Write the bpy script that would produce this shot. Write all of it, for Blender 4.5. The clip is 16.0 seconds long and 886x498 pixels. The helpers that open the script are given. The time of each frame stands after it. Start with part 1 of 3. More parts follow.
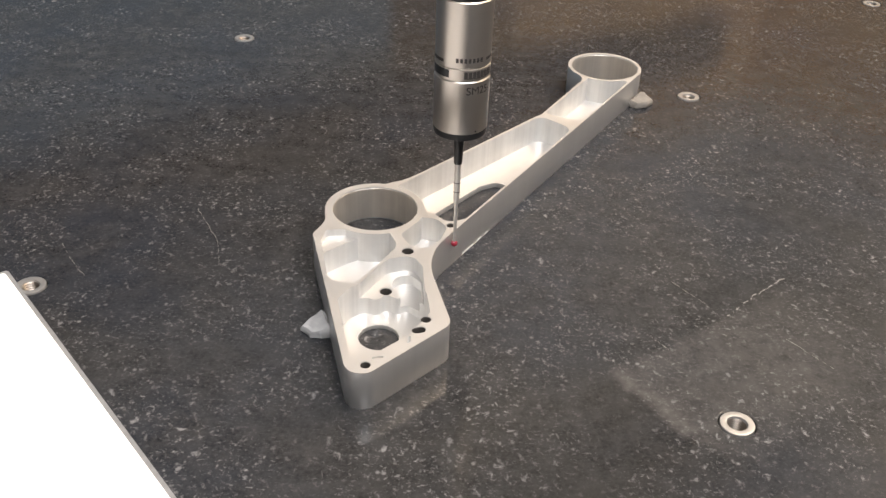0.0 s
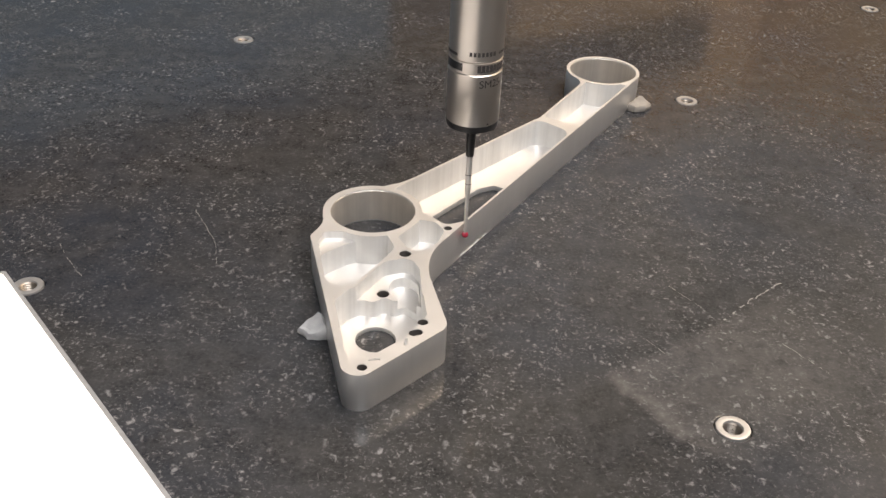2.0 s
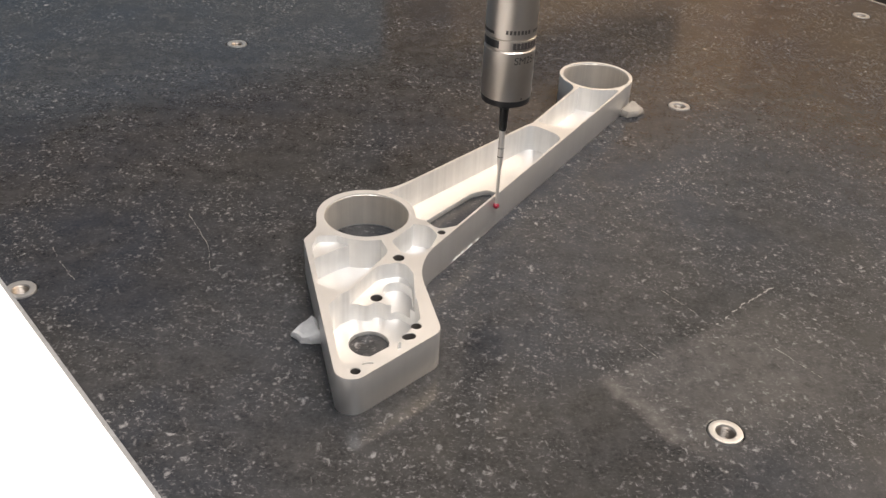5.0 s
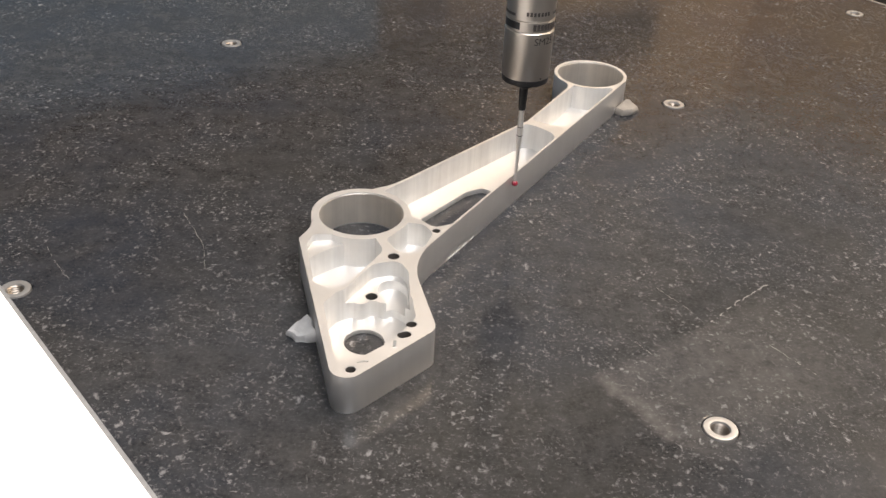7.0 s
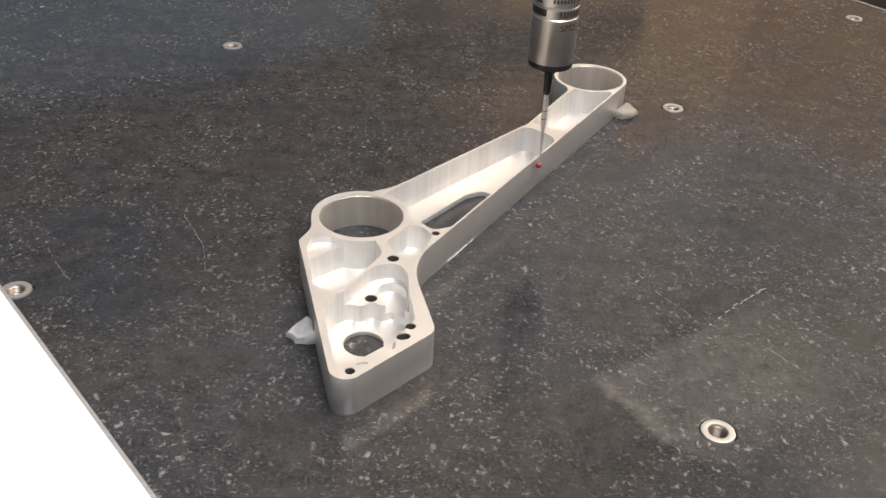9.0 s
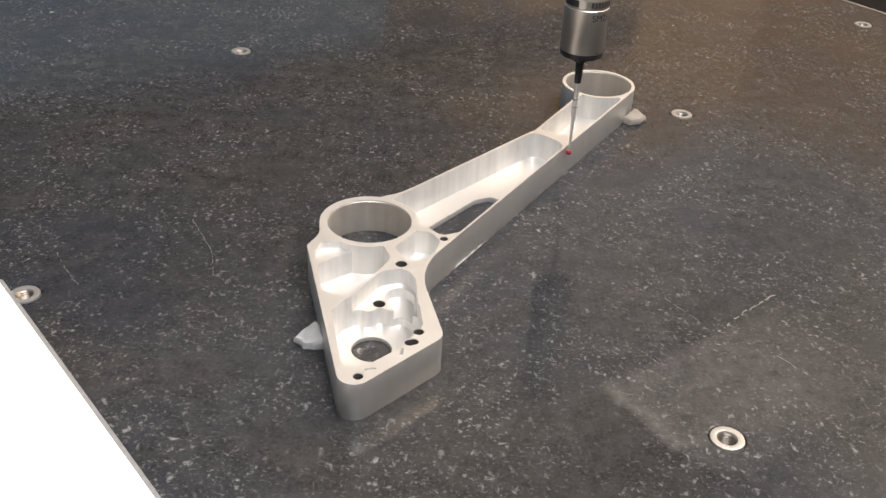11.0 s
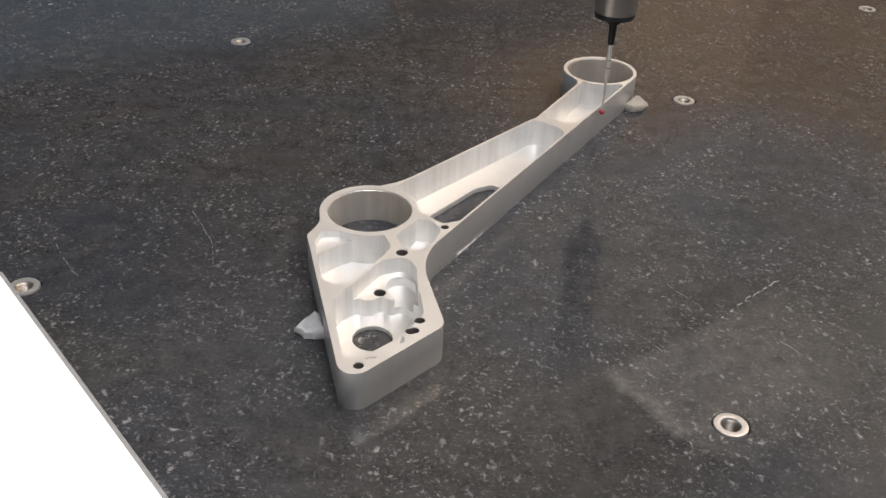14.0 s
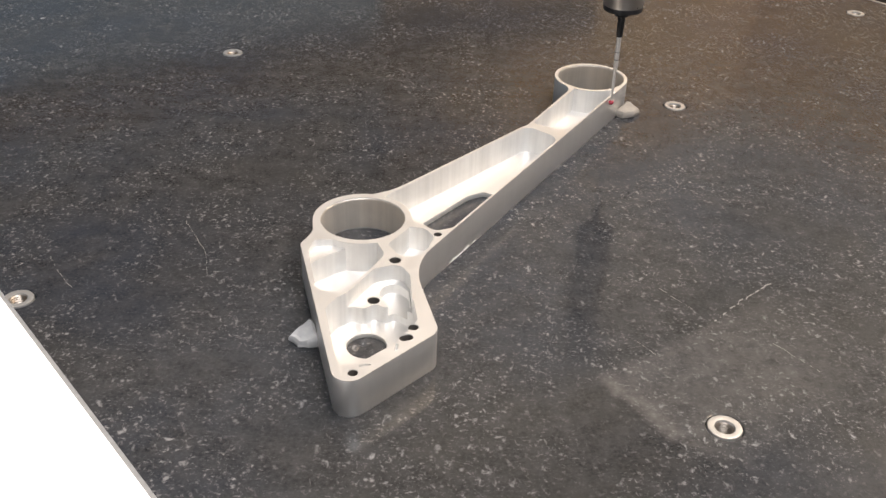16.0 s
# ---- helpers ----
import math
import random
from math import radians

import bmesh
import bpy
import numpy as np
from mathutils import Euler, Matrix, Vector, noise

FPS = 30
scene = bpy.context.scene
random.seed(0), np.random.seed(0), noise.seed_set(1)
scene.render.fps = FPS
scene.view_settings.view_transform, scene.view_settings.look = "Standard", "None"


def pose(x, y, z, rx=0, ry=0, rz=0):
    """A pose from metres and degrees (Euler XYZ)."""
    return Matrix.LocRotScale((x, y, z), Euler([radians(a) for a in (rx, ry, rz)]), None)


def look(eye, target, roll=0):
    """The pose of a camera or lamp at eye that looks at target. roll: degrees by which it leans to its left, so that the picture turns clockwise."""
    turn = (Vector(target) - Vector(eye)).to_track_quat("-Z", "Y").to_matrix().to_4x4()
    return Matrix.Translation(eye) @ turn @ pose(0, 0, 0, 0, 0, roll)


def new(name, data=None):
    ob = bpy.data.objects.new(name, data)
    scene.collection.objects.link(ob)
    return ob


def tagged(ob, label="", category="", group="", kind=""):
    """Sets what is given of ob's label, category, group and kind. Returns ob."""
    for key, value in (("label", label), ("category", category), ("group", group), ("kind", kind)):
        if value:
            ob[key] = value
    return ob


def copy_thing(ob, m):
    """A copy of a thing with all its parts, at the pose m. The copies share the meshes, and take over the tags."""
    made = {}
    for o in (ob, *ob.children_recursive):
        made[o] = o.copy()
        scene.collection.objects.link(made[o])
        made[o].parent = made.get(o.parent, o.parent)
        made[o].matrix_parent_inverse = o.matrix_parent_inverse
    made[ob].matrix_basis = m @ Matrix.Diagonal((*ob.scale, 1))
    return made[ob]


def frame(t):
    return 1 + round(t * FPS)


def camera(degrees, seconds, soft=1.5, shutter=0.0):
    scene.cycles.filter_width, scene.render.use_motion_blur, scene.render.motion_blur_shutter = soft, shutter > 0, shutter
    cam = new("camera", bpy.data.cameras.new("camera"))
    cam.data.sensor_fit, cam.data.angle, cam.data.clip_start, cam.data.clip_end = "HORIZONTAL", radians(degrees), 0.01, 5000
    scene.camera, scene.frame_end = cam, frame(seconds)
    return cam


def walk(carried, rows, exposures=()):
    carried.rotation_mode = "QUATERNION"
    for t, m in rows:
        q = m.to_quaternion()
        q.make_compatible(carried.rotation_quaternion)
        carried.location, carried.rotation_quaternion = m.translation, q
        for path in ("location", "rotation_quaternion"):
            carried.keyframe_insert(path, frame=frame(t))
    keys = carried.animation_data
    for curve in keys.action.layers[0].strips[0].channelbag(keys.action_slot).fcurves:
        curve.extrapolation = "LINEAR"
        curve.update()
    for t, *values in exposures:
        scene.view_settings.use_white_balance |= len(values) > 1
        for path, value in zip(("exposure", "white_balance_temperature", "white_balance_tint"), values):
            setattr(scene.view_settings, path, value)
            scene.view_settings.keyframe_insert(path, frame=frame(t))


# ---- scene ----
cam = camera(48.0, 16.0)
PATH = [
    (0, (-0.0024, 0.0025, 0.2805), (-0.0183, 1.6810, -0.8068), 2.32),
    (0.5, (-0.0025, 0.0019, 0.2806), (-0.0207, 1.6823, -0.8038), 2.26),
    (1, (-0.0018, 0.0019, 0.2807), (-0.0148, 1.6816, -0.8049), 2.55),
    (1.5, (-0.0015, 0.0014, 0.2800), (-0.0123, 1.6835, -0.8019), 2.66),
    (2, (-0.0021, 0.0022, 0.2811), (-0.0142, 1.6831, -0.8027), 2.72),
    (2.5, (-0.0016, 0.0018, 0.2802), (-0.0133, 1.6845, -0.8007), 2.75),
    (3, (-0.0019, 0.0018, 0.2806), (-0.0077, 1.6852, -0.7993), 2.71),
    (3.5, (-0.0021, 0.0021, 0.2808), (-0.0143, 1.6867, -0.7971), 2.53),
    (4, (-0.0027, 0.0020, 0.2810), (-0.0090, 1.6886, -0.7939), 2.80),
    (6.5, (-0.0021, 0.0008, 0.2807), (0.0050, 1.6879, -0.7932), 3.10),
    (7, (-0.0020, 0.0008, 0.2806), (0.0085, 1.6876, -0.7939), 3.03),
    (7.5, (-0.0010, 0.0003, 0.2804), (0.0092, 1.6884, -0.7921), 3.09),
    (8, (-0.0019, 0.0008, 0.2808), (0.0150, 1.6880, -0.7929), 3.28),
    (8.5, (-0.0017, -0.0003, 0.2809), (0.0153, 1.6879, -0.7913), 3.53),
    (9, (-0.0017, -0.0008, 0.2815), (0.0084, 1.6889, -0.7884), 3.24),
    (11.5, (-0.0026, -0.0000, 0.2809), (-0.0070, 1.6960, -0.7790), 3.16),
    (12, (-0.0011, 0.0006, 0.2808), (0.0025, 1.6922, -0.7862), 3.17),
    (12.5, (-0.0005, 0.0006, 0.2802), (0.0077, 1.6935, -0.7847), 3.12),
    (13, (-0.0009, 0.0011, 0.2804), (0.0002, 1.6929, -0.7863), 3.07),
    (13.5, (-0.0010, 0.0014, 0.2796), (-0.0089, 1.6886, -0.7944), 2.80),
    (14, (-0.0004, 0.0013, 0.2783), (-0.0132, 1.6874, -0.7973), 2.48),
    (14.5, (0.0002, 0.0011, 0.2778), (-0.0090, 1.6861, -0.7995), 2.26),
    (15, (-0.0004, 0.0005, 0.2787), (-0.0025, 1.6901, -0.7914), 2.46),
    (15.5, (0.0009, -0.0006, 0.2776), (-0.0010, 1.6959, -0.7817), 2.16),
    (16, (0.0010, -0.0008, 0.2780), (-0.0042, 1.6962, -0.7804), 1.88),
]
# the film's camera darkens and cools a little between 12 and 15 s
EXPOSURES = [(0, -0.14, 6600, 14), (4, -0.12, 6600, 14), (9, -0.08, 6550, 14), (11.5, -0.08, 6520, 14), (12.5, -0.33, 6370, 14), (13.5, -0.34, 6360, 14),
             (14, -0.36, 6340, 14), (14.5, -0.23, 6360, 14), (15, -0.19, 6380, 14), (15.5, -0.06, 6470, 14), (16, 0.00, 6520, 14)]
walk(cam, [(t, look(eye, target, roll)) for t, eye, target, roll in PATH], EXPOSURES)
# the probe's ball: seconds, place
PROBE = [
    (0, -0.0009, 0.4195, 0.0141),
    (0.5, -0.0003, 0.4205, 0.0141),
    (1, 0.0021, 0.4246, 0.0141),
    (1.5, 0.0034, 0.4269, 0.0142),
    (2, 0.0056, 0.4308, 0.0142),
    (2.5, 0.0083, 0.4354, 0.0143),
    (3, 0.0112, 0.4406, 0.0144),
    (3.5, 0.0147, 0.4466, 0.0145),
    (4, 0.0179, 0.4523, 0.0146),
    (6.5, 0.0361, 0.4841, 0.0151),
    (7, 0.0391, 0.4893, 0.0152),
    (7.5, 0.0435, 0.4970, 0.0153),
    (8, 0.0467, 0.5026, 0.0154),
    (8.5, 0.0505, 0.5094, 0.0155),
    (9, 0.0542, 0.5157, 0.0156),
    (11.5, 0.0726, 0.5479, 0.0161),
    (12, 0.0766, 0.5550, 0.0162),
    (12.5, 0.0803, 0.5615, 0.0163),
    (13, 0.0836, 0.5672, 0.0164),
    (13.5, 0.0878, 0.5746, 0.0165),
    (14, 0.0917, 0.5814, 0.0166),
    (14.5, 0.0957, 0.5884, 0.0167),
    (15, 0.0991, 0.5942, 0.0168),
    (15.5, 0.1029, 0.6009, 0.0169),
    (16, 0.1062, 0.6067, 0.0170),
]

# ---- light ----
world = bpy.data.worlds.new("world")
world.use_nodes = True
scene.world = world
world.node_tree.nodes["Background"].inputs["Color"].default_value = (0.8, 0.86, 1.0, 1)
world.node_tree.nodes["Background"].inputs["Strength"].default_value = 0.05


def area_lamp(name, x, y, z, turn, size, size_y, watts, colour):
    data = bpy.data.lights.new(name, "AREA")
    data.shape, data.size, data.size_y, data.energy, data.color = "RECTANGLE", size, size_y, watts, colour
    ob = new(name, data)
    ob.matrix_basis = pose(x, y, z, 0, 0, turn)
    return tagged(ob, kind="structure")


# added unseen lamps: warm panels, cool tube along the machine, cool panel behind
LAMPS = [
    ("added_panel_lamp", 1.05, 1.65, 2.36, 39, 1.6, 0.9, 34, (1.0, 0.84, 0.66)),
    ("added_panel_lamp", 1.75, 1.45, 2.36, 39, 1.0, 0.8, 80, (1.0, 0.80, 0.58)),
    ("added_tube_lamp", 0.30, -0.12, 1.60, 34.5, 1.6, 0.03, 40, (1.0, 0.97, 0.92)),
    ("added_panel_lamp", 0.6, -1.1, 2.36, 39, 1.4, 0.8, 42, (0.90, 0.95, 1.0)),
]
for row in LAMPS:
    area_lamp(*row)


# ---- materials ----
class Mat:
    """A node material with a few shorthands."""

    def __init__(self, name, base, rough=0.5, metal=0.0, spec=0.5):
        self.m = bpy.data.materials.new(name)
        self.m.use_nodes = True
        self.t = self.m.node_tree
        self.b = self.t.nodes["Principled BSDF"]
        self.set(self.b, "Base Color", (*base, 1))
        self.set(self.b, "Roughness", rough)
        self.set(self.b, "Metallic", metal)
        self.set(self.b, "Specular IOR Level", spec)

    def set(self, node, key, value):
        if hasattr(value, "is_output"):
            self.t.links.new(value, node.inputs[key])
        else:
            node.inputs[key].default_value = value

    def node(self, kind, outputs=0, **inputs):
        n = self.t.nodes.new(kind)
        for k, v in inputs.items():
            if k == "props":
                for p, q in v.items():
                    setattr(n, p, q)
        for k, v in inputs.items():
            if k != "props":
                self.set(n, int(k[1:]) if k[0] == "i" and k[1:].isdigit() else k.replace("_", " "), v)
        return n

    def coords(self, scale=(1, 1, 1), turn=0.0, at=(0, 0, 0)):
        c = self.node("ShaderNodeTexCoord")
        return self.node("ShaderNodeMapping", Vector=c.outputs["Object"], Scale=scale, Rotation=(0, 0, turn), Location=at).outputs[0]

    def noise(self, vec, scale, detail=3.0, rough=0.55, distortion=0.0):
        return self.node("ShaderNodeTexNoise", Vector=vec, Scale=scale, Detail=detail, Roughness=rough, Distortion=distortion).outputs["Fac"]

    def cells(self, vec, scale, out="Distance", feature="F1", randomness=1.0):
        return self.node("ShaderNodeTexVoronoi", Vector=vec, Scale=scale, Randomness=randomness, props={"feature": feature}).outputs[out]

    def ramp(self, fac, lo, hi, a=0.0, b=1.0):
        return self.node("ShaderNodeMapRange", Value=fac, From_Min=lo, From_Max=hi, To_Min=a, To_Max=b).outputs[0]

    def math(self, op, a, b=0.0):
        return self.node("ShaderNodeMath", i0=a, i1=b, props={"operation": op}).outputs[0]

    def mix(self, fac, a, b):
        n = self.node("ShaderNodeMix", props={"data_type": "RGBA"})
        self.set(n, 0, fac)
        self.set(n, 6, (*a, 1) if isinstance(a, tuple) else a)
        self.set(n, 7, (*b, 1) if isinstance(b, tuple) else b)
        return n.outputs[2]

    def bump(self, height, strength, distance):
        n = self.node("ShaderNodeBump", Height=height, Strength=strength, Distance=distance)
        self.set(self.b, "Normal", n.outputs[0])


def granite_material():
    k = Mat("granite", (0.03, 0.03, 0.032), 0.55, 0.0, 0.0)
    v = k.coords()
    cloud = k.noise(v, 16, 5, 0.65)
    tint = k.noise(k.coords(at=(3.1, 1.7, 0.4)), 5.5, 3)
    mottle = k.noise(v, 85, 4, 0.65)
    grain = k.noise(v, 520, 4, 0.75)
    drift = k.noise(v, 24, 3)
    base = k.mix(k.ramp(grain, 0.32, 0.70), (0.004, 0.004, 0.005), (0.038, 0.038, 0.039))
    base = k.mix(k.ramp(mottle, 0.40, 0.66, 0.0, 0.7), base, (0.046, 0.046, 0.047))
    hue = k.mix(k.ramp(tint, 0.4, 0.62), (0.019, 0.024, 0.034), (0.031, 0.030, 0.028))
    base = k.mix(k.ramp(cloud, 0.35, 0.65, 0.1, 0.65), base, hue)
    # pale feldspar flecks in three sizes, gathered in drifts
    big = k.ramp(k.noise(k.coords(scale=(1, 0.7, 1), turn=0.5), 290, 3.2, 0.62, 0.35), 0.595, 0.74)
    cross = k.ramp(k.noise(k.coords(scale=(0.65, 1, 1), turn=0.3, at=(0.7, 0.2, 0)), 400, 3, 0.62, 0.35), 0.61, 0.74)
    small = k.ramp(k.noise(v, 600, 3, 0.6, 0.3), 0.57, 0.74)
    dots = k.math("MULTIPLY", k.ramp(k.cells(v, 190), 0.10, 0.24, 1.0, 0.0), k.ramp(k.noise(v, 90, 2), 0.54, 0.62))
    fleck = k.math("MAXIMUM", k.math("MAXIMUM", k.math("MAXIMUM", big, cross), k.math("MULTIPLY", small, 0.4)), k.math("MULTIPLY", dots, 0.7))
    fleck = k.math("MULTIPLY", fleck, k.ramp(drift, 0.38, 0.60, 0.16, 1.0))
    base = k.mix(k.math("MULTIPLY", fleck, 0.80), base, (0.23, 0.23, 0.235))
    # a rubbed rectangle by one insert, and a few faint wipe marks
    axes = k.node("ShaderNodeSeparateXYZ", Vector=k.coords(turn=radians(-38)))
    s, t = axes.outputs[0], axes.outputs[1]
    wob = k.ramp(k.noise(v, 60, 4), 0.3, 0.7, -0.003, 0.003)
    s, t = k.math("ADD", s, wob), k.math("ADD", t, wob)
    patch = k.math("MULTIPLY", k.math("MULTIPLY", k.ramp(s, 0.264, 0.268), k.ramp(s, 0.335, 0.40, 1.0, 0.0)),
                   k.math("MULTIPLY", k.ramp(t, 0.150, 0.176), k.ramp(t, 0.222, 0.228, 1.0, 0.0)))
    edge = k.math("MULTIPLY", k.math("MULTIPLY", k.ramp(s, 0.262, 0.266), k.ramp(s, 0.268, 0.274, 1.0, 0.0)),
                  k.math("MULTIPLY", k.ramp(t, 0.172, 0.186), k.ramp(t, 0.222, 0.228, 1.0, 0.0)))
    wear = k.math("MULTIPLY", k.math("ADD", k.math("MULTIPLY", patch, 0.16), k.math("MULTIPLY", edge, 0.16)), k.ramp(k.noise(v, 150, 3), 0.3, 0.6, 0.4, 1.0))
    base = k.mix(wear, base, (0.20, 0.19, 0.18))
    k.set(k.b, "Base Color", base)
    k.set(k.b, "Roughness", k.ramp(grain, 0.3, 0.7, 0.5, 0.62))
    k.set(k.b, "Coat Weight", 0.52)
    k.set(k.b, "Coat Roughness", k.ramp(cloud, 0.3, 0.7, 0.10, 0.14))
    k.set(k.b, "Coat IOR", 1.5)
    k.bump(k.math("ADD", k.math("MULTIPLY", grain, 0.5), fleck), 0.1, 0.0001)
    return k.m


def machined(name, base, rough, metal=1.0, chatter_and_shine=0.0, streak=(1, 1, 60), vary=1.0):
    """Milled or turned metal: cutter chatter and painted light-dark columns run up the walls, fine grain and smears
    over all.
    """
    k = Mat(name, base, rough, metal)
    cloud = k.noise(k.coords(), 70, 4)
    fine = k.noise(k.coords(scale=streak), 90, 3, 0.6)
    k.set(k.b, "Base Color", k.mix(k.ramp(cloud, 0.3, 0.7), tuple(c * 0.96 for c in base), base))
    k.set(k.b, "Roughness", k.math("ADD", k.ramp(cloud, 0.3, 0.7, rough - 0.02 * vary, rough + 0.03 * vary), k.ramp(fine, 0.3, 0.7, -0.04 * vary, 0.04 * vary)))
    if chatter_and_shine:
        walls = k.noise(k.coords(scale=(1, 1, 0.01)), 130, 2, 0.5)
        k.bump(walls, chatter_and_shine, 0.0012)
        # columns of light and shade on curved walls, painted into the base colour
        tone = k.math("ADD", k.noise(k.coords(scale=(1, 1, 0.02)), 110, 4, 0.7), k.ramp(cloud, 0.3, 0.7, -0.1, 0.1))
        k.set(k.b, "Base Color", k.mix(k.ramp(tone, 0.36, 0.64), tuple(c * (1 - 0.3 * chatter_and_shine) for c in base), tuple(min(0.93, c * (1 + 0.2 * chatter_and_shine)) for c in base)))
    return k.m


def simple(name, base, rough, metal=0.0, vary=0.15, scale=300, bump=0.1):
    k = Mat(name, base, rough, metal)
    v = k.coords()
    n = k.noise(v, scale, 4)
    k.set(k.b, "Base Color", k.mix(k.ramp(n, 0.3, 0.7), tuple(c * (1 - vary) for c in base), tuple(min(1, c * (1 + vary)) for c in base)))
    k.bump(n, bump, 0.0004)
    return k.m


GRANITE = granite_material()
ALU = machined("milled_aluminium", (0.62, 0.615, 0.605), 0.46, metal=0.78)
# same metal as the top; wall and side colours follow how each is lit
ALU_WALL = machined("milled_wall_toned", (0.69, 0.685, 0.67), 0.44, metal=0.64, chatter_and_shine=0.34, streak=(1, 1, 0.02))
ALU_SIDE = machined("aluminium_side_toned", (0.70, 0.695, 0.685), 0.41, metal=0.92, chatter_and_shine=0.08)
# broken edges in a paler base, which paints their bright highlight line
ALU_EDGE = machined("deburred_edge_highlight", (0.90, 0.90, 0.89), 0.32, metal=0.8)
BORE = machined("bore_lining_tone", (0.80, 0.76, 0.70), 0.42, metal=0.85, chatter_and_shine=0.35)
HOLE_SHADE = simple("hole_shade", (0.06, 0.054, 0.048), 0.6)
BEAM = simple("brown_band_beam", (0.10, 0.056, 0.021), 0.6)
STEEL = machined("turned_steel", (0.57, 0.53, 0.485), 0.35, streak=(1, 1, 1), vary=0.2)
SHAFT = machined("carbide_shaft", (0.80, 0.77, 0.73), 0.42, metal=0.8)
INSERT = machined("insert_steel", (0.38, 0.38, 0.375), 0.36, metal=0.7)
THREADED = machined("worn_thread", (0.25, 0.22, 0.19), 0.4)
BLACK = simple("black_anodised", (0.012, 0.012, 0.013), 0.35)
DARK = simple("dark_marking", (0.035, 0.03, 0.028), 0.6)
RUBY = simple("ruby", (0.24, 0.018, 0.035), 0.15, vary=0.05)
PUTTY = simple("grey_putty", (0.33, 0.335, 0.34), 0.85, scale=150, bump=0.4)
# same putty, coloured darker and warmer to offset the lamp light on it
PUTTY_TONED = simple("putty_toned_darker", (0.20, 0.185, 0.165), 0.85, scale=150, bump=0.4)
PAPER = simple("white_plastic", (0.92, 0.92, 0.92), 0.5, vary=0.02)
PLATE_EDGE = simple("grey_plastic_edge", (0.20, 0.205, 0.21), 0.6)
SCUFF = simple("pale_residue", (0.75, 0.75, 0.72), 0.8)
SCRATCH = simple("pale_scratch", (0.13, 0.127, 0.123), 0.6)
WALL_PALE = simple("grey_painted_wall", (0.11, 0.105, 0.10), 0.8, scale=8)
WALL_COOL = simple("cool_painted_wall", (0.60, 0.62, 0.64), 0.8, scale=8)
PANEL_WARM = simple("warm_reflection_panel", (0.66, 0.475, 0.26), 0.8, scale=8)
BROWN = simple("brown_reflection_panel", (0.20, 0.15, 0.10), 0.8, scale=8)
OCHRE = simple("ochre_reflection_panel", (0.40, 0.29, 0.165), 0.8, scale=8)
CEILING = simple("ceiling_tiles", (0.78, 0.77, 0.75), 0.9, scale=20)
# glowing strip, added out of view for the granite's blue reflection
BLUE_GLOW = Mat("blue_glow_strip", (0.03, 0.035, 0.04), 0.35).m
glow = BLUE_GLOW.node_tree.nodes["Principled BSDF"].inputs
glow["Emission Color"].default_value, glow["Emission Strength"].default_value = (0.55, 0.81, 1.0, 1), 0.40
FLOOR = simple("dark_floor", (0.06, 0.055, 0.05), 0.7, scale=30)


# ---- mesh helpers ----
def empty(name, m=None):
    ob = new(name)
    if m is not None:
        ob.matrix_basis = m
    return ob


def link_mesh(name, mesh, material, parent=None, label=""):
    mesh.materials.clear()
    mesh.materials.append(material)
    ob = new(name, mesh)
    ob.parent = parent
    return tagged(ob, label)


def part(name, bm, material, parent=None, label="", smooth=None):
    """Links a bmesh as one mesh object under a thing. smooth: the angle in degrees above which edges stay sharp."""
    bmesh.ops.recalc_face_normals(bm, faces=bm.faces[:])
    mesh = bpy.data.meshes.new(name)
    if smooth:
        for f in bm.faces:
            f.smooth = True
        for e in bm.edges:
            if len(e.link_faces) == 2 and e.calc_face_angle(0) > radians(smooth):
                e.smooth = False
    bm.to_mesh(mesh)
    bm.free()
    return link_mesh(name, mesh, material, parent, label)


def lathe(profile, steps=64, closed=False):
    """A turned solid about z: profile of (radius, height)."""
    bm = bmesh.new()
    rings = []
    for r, z in profile:
        if r < 1e-7:
            rings.append([bm.verts.new((0, 0, z))])
        else:
            rings.append([bm.verts.new((r * math.cos(2 * math.pi * i / steps), r * math.sin(2 * math.pi * i / steps), z)) for i in range(steps)])
    pairs = list(zip(rings, rings[1:])) + ([(rings[-1], rings[0])] if closed else [])
    for a, b in pairs:
        for i in range(steps):
            j = (i + 1) % steps
            quad = [a[i % len(a)], a[j % len(a)], b[j % len(b)], b[i % len(b)]]
            quad = [q for n, q in enumerate(quad) if q not in quad[:n]]
            if len(quad) > 2:
                bm.faces.new(quad)
    return bm


def prism(points, z0, z1):
    bm = bmesh.new()
    low = [bm.verts.new((x, y, z0)) for x, y in points]
    top = [bm.verts.new((x, y, z1)) for x, y in points]
    n = len(points)
    bm.faces.new(low[::-1])
    bm.faces.new(top)
    for i in range(n):
        bm.faces.new((low[i], low[(i + 1) % n], top[(i + 1) % n], top[i]))
    return bm


def box(cx, cy, cz, sx, sy, sz, bevel=0.0):
    bm = prism([(cx - sx / 2, cy - sy / 2), (cx + sx / 2, cy - sy / 2), (cx + sx / 2, cy + sy / 2), (cx - sx / 2, cy + sy / 2)], cz - sz / 2, cz + sz / 2)
    if bevel:
        bmesh.ops.bevel(bm, geom=bm.edges[:], offset=bevel, segments=2, profile=0.6, affect="EDGES")
    return bm


def arc(cx, cy, r, a0, a1, n=24):
    return [(cx + r * math.cos(radians(a0 + (a1 - a0) * i / n)), cy + r * math.sin(radians(a0 + (a1 - a0) * i / n))) for i in range(n + 1)]


